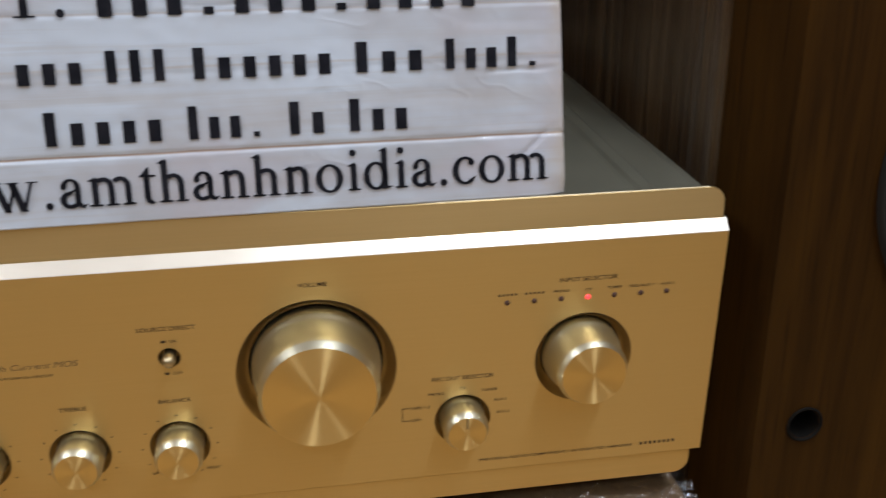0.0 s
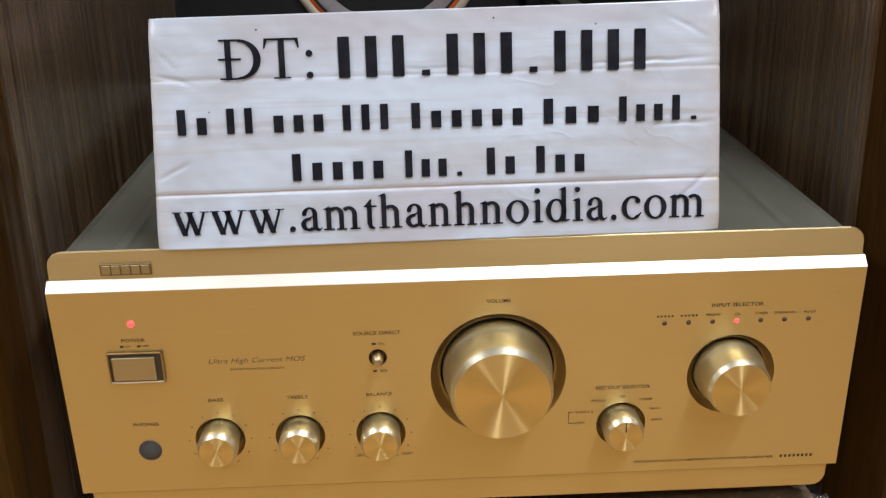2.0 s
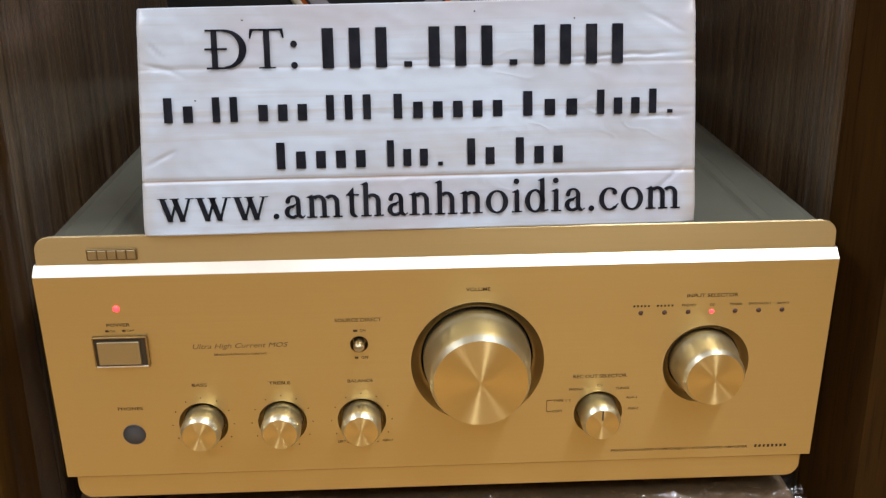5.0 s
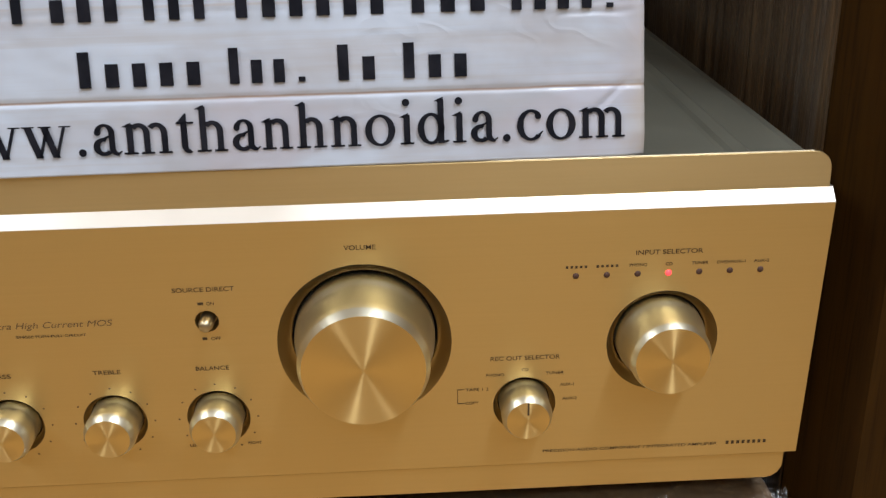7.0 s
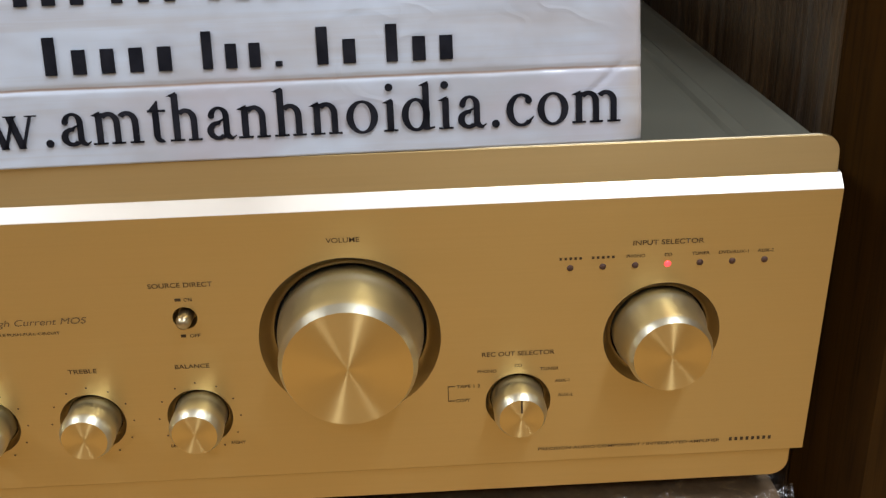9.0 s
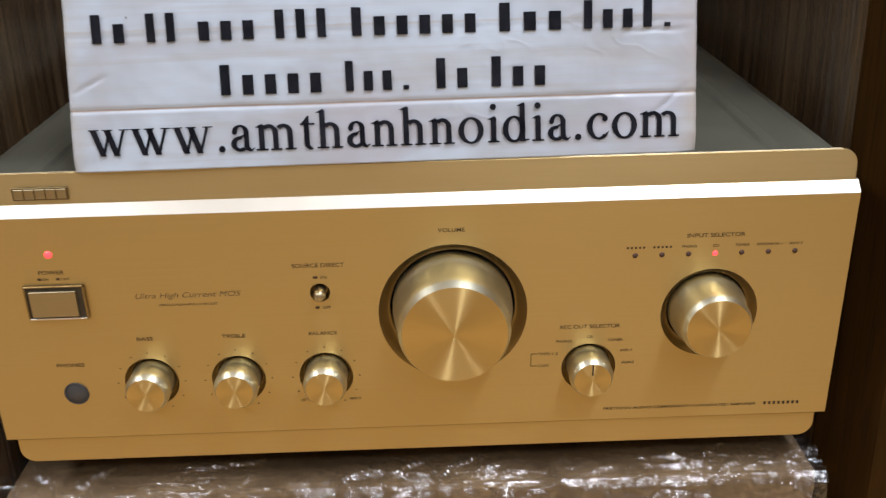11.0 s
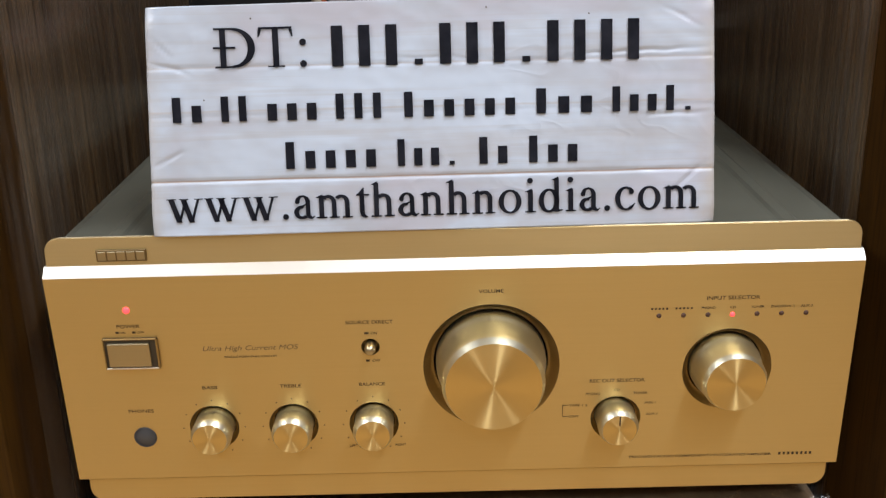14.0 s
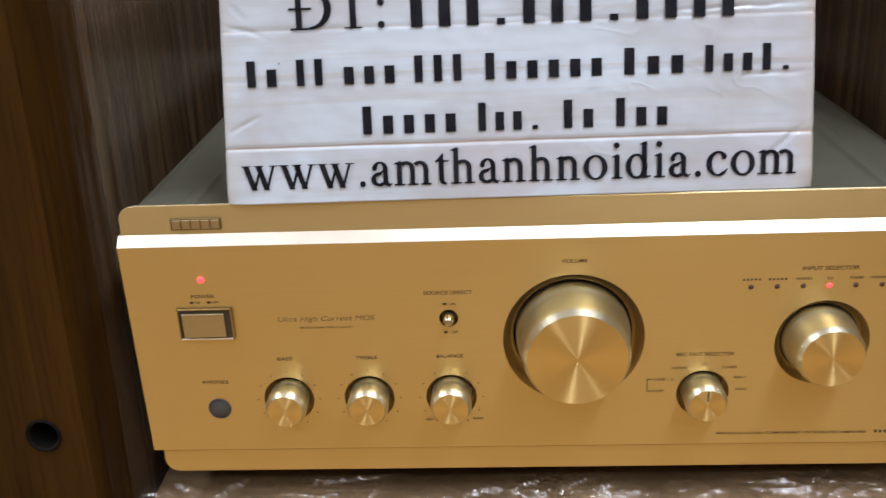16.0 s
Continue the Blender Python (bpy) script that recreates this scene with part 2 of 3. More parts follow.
M_ORANGE = plain("orange_ring", (0.75, 0.15, 0.03), 0.45)
M_CREAM = plain("cream_ring", (0.55, 0.47, 0.36), 0.5)
M_WALL = plain("tan_wall_paint", (0.36, 0.29, 0.21), 0.8, 0, 0.06, 3)
M_CEIL = plain("white_ceiling_paint", (0.8, 0.79, 0.77), 0.8, 0, 0.04, 3)
M_FLOOR = plain("tan_floor_tile", (0.56, 0.37, 0.175), 0.35, 0, 0.15, 6)


# ---- mesh helpers ----
def empty_thing(name, m, label, category, group=""):
    ob = new(name)
    ob.empty_display_size = 0.02
    ob.matrix_world = m
    return tagged(ob, label, category, group)


def part(name, bm, material, parent=None, label="", m=None, smooth=False):
    me = bpy.data.meshes.new(name)
    bm.to_mesh(me)
    bm.free()
    if material in (M_PANEL, M_BAND):
        uv = [c for p in me.polygons for v in p.vertices for c in (me.vertices[v].co.z, -me.vertices[v].co.x)]
        me.uv_layers.new(name="brush").data.foreach_set("uv", uv)
    for mat in material if isinstance(material, (list, tuple)) else [material]:
        me.materials.append(mat)
    if smooth:
        me.polygons.foreach_set("use_smooth", [True] * len(me.polygons))
    ob = new(name, me)
    if parent is not None:
        ob.parent = parent
    if m is not None:
        ob.matrix_basis = m
    if label:
        tagged(ob, label)
    return ob


def box(x0, x1, y0, y1, z0, z1, bevel=0.0, seg=2, bm=None):
    own = bmesh.new()
    bmesh.ops.create_cube(own, size=1)
    for v in own.verts:
        v.co = Vector((x0 + (v.co.x + 0.5) * (x1 - x0), y0 + (v.co.y + 0.5) * (y1 - y0), z0 + (v.co.z + 0.5) * (z1 - z0)))
    if bevel:
        bmesh.ops.bevel(own, geom=own.edges[:], offset=bevel, segments=seg, affect="EDGES", profile=0.5)
    if bm is None:
        return own
    me = bpy.data.meshes.new("tmp")
    own.to_mesh(me)
    own.free()
    bm.from_mesh(me)
    bpy.data.meshes.remove(me)
    return bm


def lathe(profile, n=64, cx=0.0, cz=0.0):
    """Turns (radius, y) pairs round the y axis."""
    bm = bmesh.new()
    rings = []
    for r, y in profile:
        if r < 1e-6:
            rings.append([bm.verts.new((cx, y, cz))])
        else:
            rings.append([bm.verts.new((cx + r * math.sin(2 * math.pi * i / n), y, cz + r * math.cos(2 * math.pi * i / n))) for i in range(n)])
    for a, b in zip(rings, rings[1:]):
        for i in range(n):
            j = (i + 1) % n
            if len(a) == 1 and len(b) > 1:
                bm.faces.new((a[0], b[j], b[i]))
            elif len(b) == 1 and len(a) > 1:
                bm.faces.new((a[i], a[j], b[0]))
            elif len(a) > 1:
                bm.faces.new((a[i], a[j], b[j], b[i]))
    bmesh.ops.recalc_face_normals(bm, faces=bm.faces[:])
    return bm


def slab(outline, y0, y1, bevel=0.0, seg=2):
    """An outline of (x, z) points given a thickness from y0 (front) to y1."""
    bm = bmesh.new()
    front = bm.faces.new([bm.verts.new((x, y0, z)) for x, z in outline])
    back = bmesh.ops.extrude_face_region(bm, geom=[front])
    bmesh.ops.translate(bm, vec=(0, y1 - y0, 0), verts=[v for v in back["geom"] if isinstance(v, bmesh.types.BMVert)])
    bmesh.ops.recalc_face_normals(bm, faces=bm.faces[:])
    if bevel:
        rim = [e for e in bm.edges if all(abs(v.co.y - y0) < 1e-6 for v in e.verts)]
        bmesh.ops.bevel(bm, geom=rim, offset=bevel, segments=seg, affect="EDGES", profile=0.5)
    return bm


def rounded(x0, x1, z0, z1, low, high, n=7):
    """A rectangle with its lower corners rounded by low and its upper ones by high."""
    pts = []
    for cx, cz, r, a0 in ((x1 - low, z0 + low, low, -90), (x1 - high, z1 - high, high, 0), (x0 + high, z1 - high, high, 90), (x0 + low, z0 + low, low, 180)):
        if r < 1e-6:
            pts.append((cx, cz))
        else:
            pts += [(cx + r * math.cos(radians(a0 + 90 * i / n)), cz + r * math.sin(radians(a0 + 90 * i / n))) for i in range(n + 1)]
    return pts


def lettering(text, x, z, height, parent, width=None, y=0.0, material=None, name="lettering", align="CENTER", slant=0.0, thick=0.0, m=None):
    """Raised print facing -y: cap height and, if given, the full width in metres."""
    cu = bpy.data.curves.new(name, "FONT")
    cu.body, cu.size, cu.extrude, cu.shear, cu.offset = text, 1.0, 0.0, slant, thick
    tmp = bpy.data.objects.new(name, cu)
    scene.collection.objects.link(tmp)
    me = bpy.data.meshes.new_from_object(tmp.evaluated_get(bpy.context.evaluated_depsgraph_get()))
    bpy.data.objects.remove(tmp)
    bpy.data.curves.remove(cu)
    xs, ys = [v.co.x for v in me.vertices], [v.co.y for v in me.vertices]
    sy = height / 0.70
    sx = width / (max(xs) - min(xs)) if width else sy * 1.12
    mid = {"CENTER": (max(xs) + min(xs)) / 2, "LEFT": min(xs), "RIGHT": max(xs)}[align]
    for v in me.vertices:
        v.co = Vector((x + (v.co.x - mid) * sx, y - 0.00018, z + v.co.y * sy - height / 2))
    me.materials.clear()
    me.materials.append(material or M_PRINT)
    ob = new(name, me)
    ob.parent = parent
    if m is not None:
        ob.matrix_basis = m
    return ob


def serif_text(text, x, z, em, parent, width, y):
    """Bookish print drawn from stems, hairlines and swelling bowls, facing -y; em sizes the upright, width the whole line."""
    bm = bmesh.new()
    pen = [0.0]

    def poly(*pts):
        bm.faces.new([bm.verts.new((pen[0] + px, 0, pz)) for px, pz in pts])

    def rect(x0, x1, z0, z1):
        poly((x0, z0), (x1, z0), (x1, z1), (x0, z1))

    def ring(cx, cz, rx, rz, tx, tz, a0=0, a1=360):
        tx, tz = tx * 1.14, tz * 1.3
        n = max(6, int((a1 - a0) / 11))
        at = [radians(a0 + (a1 - a0) * i / n) for i in range(n + 1)]
        for a, b in zip(at, at[1:]):
            poly(*[(cx + (rx - ix) * math.cos(q), cz + (rz - iz) * math.sin(q)) for q, ix, iz in ((a, 0, 0), (b, 0, 0), (b, tx, tz), (a, tx, tz))])

    def dot(cx, cz, r):
        poly(*[(cx + r * math.cos(radians(20 * i)), cz + r * math.sin(radians(20 * i))) for i in range(18)])

    def foot(x0, x1):
        rect(x0 - 0.055, x1 + 0.055, 0, 0.030)

    def flag(x0, top):
        poly((x0 - 0.065, top - 0.055), (x0 + 0.03, top - 0.075), (x0 + 0.08, top), (x0 + 0.055, top))

    def stem(x0, top, w=0.094):
        rect(x0, x0 + w, 0, top - 0.02)
        foot(x0, x0 + w), flag(x0, top)

    def arch(x0):
        ring(x0 + 0.095, 0.30, 0.158, 0.155, 0.082, 0.05, 0, 140)
        rect(x0 + 0.163, x0 + 0.253, 0, 0.305)
        foot(x0 + 0.171, x0 + 0.253)

    def stroke(x0, z0, x1, z1, w):
        poly((x0 - w / 2, z0), (x0 + w / 2, z0), (x1 + w / 2, z1), (x1 - w / 2, z1))

    def glyph(c):
        if c == "w":
            for ox in (0.0, 0.235):
                stroke(0.085 + ox, 0.45, 0.235 + ox, -0.012, 0.106)
                stroke(0.235 + ox, -0.012, 0.375 + ox, 0.45, 0.050)
                rect(0.005 + ox, 0.185 + ox, 0.43, 0.45)
            rect(0.53, 0.70, 0.43, 0.45)
            return 0.715
        if c == ".":
            dot(0.125, 0.045, 0.057)
            return 0.25
        if c == ":":
            dot(0.14, 0.045, 0.057), dot(0.14, 0.40, 0.057)
            return 0.28
        if c == "a":
            ring(0.205, 0.325, 0.145, 0.135, 0.078, 0.032, 0, 165)
            dot(0.105, 0.335, 0.046)
            rect(0.262, 0.350, 0.06, 0.335)
            ring(0.190, 0.125, 0.155, 0.135, 0.085, 0.045, 70, 320)
            poly((0.20, 0.232), (0.30, 0.275), (0.30, 0.305), (0.19, 0.26))
            ring(0.375, 0.075, 0.103, 0.085, 0.078, 0.045, 180, 285)
            poly((0.39, 0.0), (0.445, 0.045), (0.435, 0.06), (0.38, 0.03))
            return 0.445
        if c == "c":
            ring(0.240, 0.222, 0.212, 0.236, 0.088, 0.034, 48, 315)
            dot(0.345, 0.355, 0.05)
            poly((0.36, 0.03), (0.425, 0.125), (0.412, 0.135), (0.345, 0.085))
            return 0.44
        if c == "o":
            ring(0.250, 0.222, 0.222, 0.236, 0.088, 0.032)
            return 0.5
        if c == "d":
            ring(0.225, 0.222, 0.200, 0.236, 0.086, 0.036)
            rect(0.325, 0.417, 0.0, 0.66), flag(0.335, 0.683)
            poly((0.40, 0.0), (0.49, 0.025), (0.49, 0.05), (0.40, 0.04))
            return 0.5
        if c in "nhm":
            stem(0.075, 0.683 if c == "h" else 0.46)
            arch(0.156)
            if c == "m":
                arch(0.156 + 0.252)
            return 0.778 if c == "m" else 0.5
        if c == "i":
            stem(0.098, 0.46), dot(0.138, 0.62, 0.056)
            return 0.278
        if c == "t":
            rect(0.078, 0.170, 0.08, 0.45), rect(0.015, 0.265, 0.418, 0.45)
            poly((0.03, 0.445), (0.167, 0.445), (0.167, 0.575), (0.145, 0.575))
            ring(0.185, 0.085, 0.10, 0.097, 0.078, 0.045, 180, 300)
            return 0.278
        if c == "T":
            rect(0.255, 0.355, 0.0, 0.64), rect(0.03, 0.58, 0.625, 0.662), rect(0.165, 0.445, 0.0, 0.024)
            poly((0.03, 0.64), (0.015, 0.50), (0.04, 0.50), (0.085, 0.63)), poly((0.58, 0.64), (0.595, 0.50), (0.57, 0.50), (0.525, 0.63))
            return 0.611
        if c == "\u0110":
            rect(0.115, 0.212, 0.0, 0.662), rect(0.02, 0.33, 0.0, 0.034), rect(0.02, 0.33, 0.628, 0.662), rect(0.0, 0.37, 0.318, 0.352)
            ring(0.325, 0.331, 0.365, 0.331, 0.105, 0.036, -90, 90)
            return 0.722

    for c in text:
        pen[0] += glyph(c)
    xs = [v.co.x for v in bm.verts]
    low, run = min(xs), max(xs) - min(xs)
    for v in bm.verts:
        v.co = Vector((x + (v.co.x - low) * width / run, y, z + v.co.z * em))
    bmesh.ops.recalc_face_normals(bm, faces=bm.faces[:])
    return part("lettering", bm, M_INK, parent)


# ---- the room ----
ROOM_X, ROOM_BACK, ROOM_FRONT, FLOOR = 2.2, 1.0, -2.6, -0.5
part("floor", box(-ROOM_X, ROOM_X, ROOM_FRONT, ROOM_BACK, FLOOR - 0.1, FLOOR), M_FLOOR)
part("ceiling", box(-ROOM_X, ROOM_X, ROOM_FRONT, ROOM_BACK, CEILING, CEILING + 0.1), M_CEIL)
part("wall_back", box(-ROOM_X, ROOM_X, ROOM_BACK, ROOM_BACK + 0.1, FLOOR, CEILING), M_WALL)
part("wall_front", box(-ROOM_X, ROOM_X, ROOM_FRONT - 0.1, ROOM_FRONT, FLOOR, CEILING), M_WALL)
part("wall_left", box(-ROOM_X - 0.1, -ROOM_X, ROOM_FRONT, ROOM_BACK, FLOOR, CEILING), M_WALL)
part("wall_right", box(ROOM_X, ROOM_X + 0.1, ROOM_FRONT, ROOM_BACK, FLOOR, CEILING), M_WALL)
for n, words in (("floor", "tan tiled shop floor"), ("ceiling", "plain white painted ceiling"), ("wall_back", "plain tan painted wall"),
                 ("wall_front", "plain tan painted wall"), ("wall_left", "plain tan painted wall"), ("wall_right", "plain tan painted wall")):
    tagged(bpy.data.objects[n], words, n.split("_")[0], kind="structure")

# ---- the amplifier ----
HALF = 0.217
Z_SEAM, Z_LOW, Z_HIGH, Z_TOP = 0.0158, 0.1402, 0.1456, 0.1607
Y_UP = 0.0048
amp = empty_thing("amplifier", pose(0, 0, 0), "champagne gold stereo amplifier with turned knobs on a wrapped carton", "amplifier")
# centre x, z, dish radius, cap radius, knob reach, groove as a share of the dish, depth of the dish
KNOBS = {
    "volume_knob": (0.0195, 0.0826, 0.0374, 0.0255, 0.0235, 0.845, 0.0075),
    "input_selector_knob": (0.149, 0.0778, 0.0245, 0.0157, 0.0180, 0.83, 0.0058),
    "rec_out_knob": (0.089, 0.0482, 0.0140, 0.0093, 0.0133, 0.83, 0.0042),
    "balance_knob": (-0.0465, 0.0482, 0.0138, 0.0093, 0.0133, 0.83, 0.0042),
    "treble_knob": (-0.0915, 0.0482, 0.0138, 0.0093, 0.0133, 0.83, 0.0042),
    "bass_knob": (-0.1360, 0.0482, 0.0138, 0.0093, 0.0133, 0.83, 0.0042),
}
SWITCH, JACK = (-0.0462, 0.0962, 0.0050), (-0.1755, 0.0428, 0.0064)


def front_panel():
    """The main face with round openings, its rim, the bevel and the set-back upper band."""
    bm = bmesh.new()
    edges = []

    def loop(pts):
        vs = [bm.verts.new((x, 0, z)) for x, z in pts]
        edges.extend(bm.edges.new((vs[i], vs[(i + 1) % len(vs)])) for i in range(len(vs)))
        return vs

    rim = loop([(-HALF, Z_SEAM), (HALF, Z_SEAM), (HALF, Z_LOW), (-HALF, Z_LOW)])
    for cx, cz, r in [k[:3] for k in KNOBS.values()] + [SWITCH, JACK]:
        loop([(cx + r * math.sin(2 * math.pi * i / 64), cz + r * math.cos(2 * math.pi * i / 64)) for i in range(64)])
    bmesh.ops.triangle_fill(bm, edges=edges, use_beauty=True, use_dissolve=False)
    back = [bm.verts.new((v.co.x, 0.014, v.co.z)) for v in rim]
    for i in (0, 1, 3):
        j = (i + 1) % 4
        bm.faces.new((rim[i], rim[j], back[j], back[i]))
    bmesh.ops.recalc_face_normals(bm, faces=bm.faces[:])
    return bm


part("front_panel", front_panel(), M_PANEL, amp, "brushed champagne gold front plate")
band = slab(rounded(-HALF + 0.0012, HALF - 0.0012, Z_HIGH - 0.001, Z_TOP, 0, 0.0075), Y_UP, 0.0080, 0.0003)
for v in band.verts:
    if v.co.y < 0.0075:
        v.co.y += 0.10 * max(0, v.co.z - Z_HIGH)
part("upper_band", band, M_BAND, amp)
# hair-thin added strip that draws the top edge's highlight line in pale metal
part("top_edge_highlight", box(-HALF + 0.009, HALF - 0.009, Y_UP + 0.0018, 0.0080, Z_TOP - 0.0004, Z_TOP + 0.0003, 0.0002, 1), M_EDGE, amp)
bm = bmesh.new()
prof = [(0.0, Z_LOW), (0.0002, Z_LOW + 0.0004), (Y_UP - 0.0002, Z_HIGH - 0.0002), (Y_UP + 0.0004, Z_HIGH), (0.013, Z_HIGH), (0.013, Z_LOW)]
ends = [[bm.verts.new((x, y, z)) for y, z in prof] for x in (-HALF, HALF)]
for i in range(len(prof)):
    j = (i + 1) % len(prof)
    bm.faces.new((ends[0][i], ends[1][i], ends[1][j], ends[0][j]))
bm.faces.new(ends[0]), bm.faces.new(ends[1])
bmesh.ops.recalc_face_normals(bm, faces=bm.faces[:])
part("bevel_strip", bm, M_STRIP, amp, "champagne bevel along the plate, paled for the light it reflects")
part("lower_band", slab(rounded(-HALF + 0.0045, HALF - 0.0045, 0.0, Z_SEAM - 0.0010, 0.008, 0), 0.0018, 0.0142, 0.0006), M_PANEL, amp)
part("seam", box(-HALF + 0.005, HALF - 0.005, 0.006, 0.013, Z_SEAM - 0.002, Z_SEAM + 0.002), M_DARK, amp)

# steel case: a pan with a lid whose middle lies between two long ribs
part("chassis", box(-0.2135, 0.2135, 0.0145, 0.44, 0.003, 0.148, 0.001), M_COVER, amp)
bm = bmesh.new()
lid = [(-0.2142, 0.06), (-0.2142, 0.1490), (-0.2130, 0.1532), (-0.2100, 0.1564), (-0.2040, 0.1582), (-0.184, 0.1588), (-0.1825, 0.1596), (-0.1765, 0.1596), (-0.1745, 0.1582), (-0.1725, 0.1578)]
lid += [(-x, z) for x, z in reversed(lid)]
rows = [[bm.verts.new((x, y, z)) for x, z in lid] for y in (0.0081, 0.438)]
for i in range(len(lid) - 1):
    bm.faces.new((rows[0][i], rows[0][i + 1], rows[1][i + 1], rows[1][i]))
bmesh.ops.recalc_face_normals(bm, faces=bm.faces[:])
part("top_cover", bm, M_COVER, amp, "grey-green steel lid with two long ribs")
for fx in (-0.165, 0.165):
    for fy in (0.06, 0.38):
        foot = lathe([(0, 0.0), (0.02, 0.0), (0.024, 0.004), (0.024, 0.018), (0, 0.018)], 32)
        bmesh.ops.rotate(foot, matrix=Matrix.Rotation(radians(-90), 3, "X"), verts=foot.verts[:])
        part("foot", foot, M_RUBBER, amp, m=pose(fx, fy, -0.0175))


def knob(name, cx, cz, dish, cap, reach, groove, sunk):
    """A turned knob that rises out of a scooped dish: a rim, a waist, a sloped shoulder and a flat spun end."""
    inner = dish * groove
    foot = inner * 0.965
    big = cap > 0.02
    edge, deep, bow = (cap * 1.08, cap * 0.16, 1.05) if big else (cap * 1.10, cap * 0.20, 1.15) if cap > 0.012 else (cap * 1.20, cap * 0.40, 1.45)
    span = reach + sunk
    prof = [(foot, sunk + 0.002), (foot, sunk), (foot * 0.995, sunk - span * 0.16), (foot * 0.985, sunk - span * 0.24), (foot * 0.965, sunk - span * 0.28)]
    waist = foot * 0.965 - edge
    prof += [(edge + waist * (1 - q) ** 1.8, sunk - span * 0.28 - (span * 0.72 - deep) * q) for q in (0.15, 0.3, 0.5, 0.75, 1.0)]
    prof += [(edge + (cap - edge) * q ** bow, -reach + deep * (1 - q)) for q in (0.08, 0.3, 0.5, 0.75, 0.9, 1.0)]
    k = part(name, lathe(prof, 128), M_KNOB, amp, m=pose(cx, 0, cz), smooth=True)
    part("cap", lathe([(cap, -reach), (cap * 0.9, -reach), (cap * 0.5, -reach), (cap * 0.02, -reach), (0, -reach)], 128), M_CAP, k, "spun metal end face")
    # the dish falls away in fine turned steps
    steps = [(dish, 0.0), (dish * 0.996, 0.0002)]
    n = 9 if big else 6
    for q in range(1, n + 1):
        f = q / n
        r, y = dish * 0.996 + (inner * 1.006 - dish * 0.996) * f, (sunk - 0.0008) * math.sin(f * math.pi / 2) ** 0.9
        steps += [(r + 0.0001, y - 0.00012), (r, y)]
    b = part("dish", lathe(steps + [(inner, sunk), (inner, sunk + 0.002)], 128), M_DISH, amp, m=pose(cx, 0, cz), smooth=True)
    part("gap", lathe([(inner, sunk + 0.0012), (foot, sunk + 0.0014), (0, sunk + 0.0018)], 48), M_DARK, b)
    return k


for kind, dims in KNOBS.items():
    knob(kind, *dims)
# index notch on the recording selector
part("index_mark", box(-0.0004, 0.0004, -0.0136, -0.0132, 0.003, 0.0093), M_PRINT, bpy.data.objects["rec_out_knob"])

# small round direct switch and the plugged headphone socket
sx, sz, sr = SWITCH
w = part("source_switch", lathe([(sr * 0.62, 0.004), (sr * 0.62, -0.003), (sr * 0.5, -0.0052), (sr * 0.25, -0.006), (0, -0.0062)], 40), M_ROCKER, amp, m=pose(sx, 0, sz), smooth=True)
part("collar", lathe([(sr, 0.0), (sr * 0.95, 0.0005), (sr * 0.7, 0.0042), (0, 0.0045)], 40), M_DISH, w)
jx, jz, jr = JACK
j = part("headphone_socket", lathe([(jr, -0.0002), (jr * 0.93, -0.0008), (jr * 0.9, 0.0), (jr * 0.86, -0.0003), (0, -0.0006)], 40), M_JACK, amp, "grey rubber plug in the socket", m=pose(jx, 0, jz), smooth=True)

# power rocker in its frame
bx0, bx1, bz0, bz1 = -0.1905, -0.1610, 0.0868, 0.1052
bm = slab(rounded(bx0, bx1, bz0, bz1, 0.001, 0.001, 3), -0.0012, 0.002, 0.0005)
fr = part("power_button", bm, M_RECESS, amp, "oblong gold rocker in a dark frame")
part("rocker", box(bx0 + 0.0026, bx1 - 0.0040, -0.0032, -0.001, bz0 + 0.0020, bz1 - 0.0024, 0.0007, 3), M_ROCKER, fr)
# the frame's highlight is put into a paler bottom bar; other bars are darker
for nm, (x0, x1, z0, z1) in {"frame_top": (bx0, bx1, bz1 - 0.0008, bz1), "frame_bottom": (bx0, bx1, bz0, bz0 + 0.0009), "frame_left": (bx0, bx0 + 0.0008, bz0, bz1),
                             "frame_right": (bx1 - 0.0009, bx1, bz0, bz1)}.items():
    part(nm, box(x0, x1, -0.0021, -0.0004, z0, z1, 0.0002, 1), M_STRIP if nm == "frame_bottom" else M_DISH, fr)

# lamps
part("power_lamp", lathe([(0.0019, 0.0), (0.0017, -0.0006), (0.0009, -0.0011), (0, -0.0012)], 24), M_LED, amp, "lit red lamp", m=pose(-0.1755, 0, 0.1213), smooth=True)
for i in range(7):
    lit = i == 3
    part("input_lamp", lathe([(0.00138, 0.0), (0.0012, -0.0004), (0.0007, -0.0007), (0, -0.0008)], 20), M_LED if lit else M_LAMP_OFF, amp, "lit red lamp" if lit else "", m=pose(0.1097 + 0.01318 * i, 0, 0.1108), smooth=True)

# badge: a raised framed plate with five plain blocks
badge = part("badge", box(-0.1885, -0.1620, Y_UP - 0.0006, Y_UP + 0.001, 0.1477, 0.1542, 0.0003, 1), M_BADGE, amp, "small raised metal badge")
for i in range(5):
    part("block", box(-0.1876 + 0.0051 * i, -0.1831 + 0.0051 * i, Y_UP - 0.0011, Y_UP - 0.0004, 0.1485, 0.1534, 0.0003, 1), M_ROCKER, badge)


def bars(x0, x1, z, height, parent, y=0.0, n=1, gap=0.3, material=None, m=None):
    """Print too small or too private to letter: n plain bars."""
    step = (x1 - x0) / n
    for i in range(n):
        part("print_bar", box(x0 + step * (i + gap / 2), x0 + step * (i + 1 - gap / 2), y - 0.0002, y - 0.00005, z - height / 2, z + height / 2), material or M_PRINT, parent, m=m)


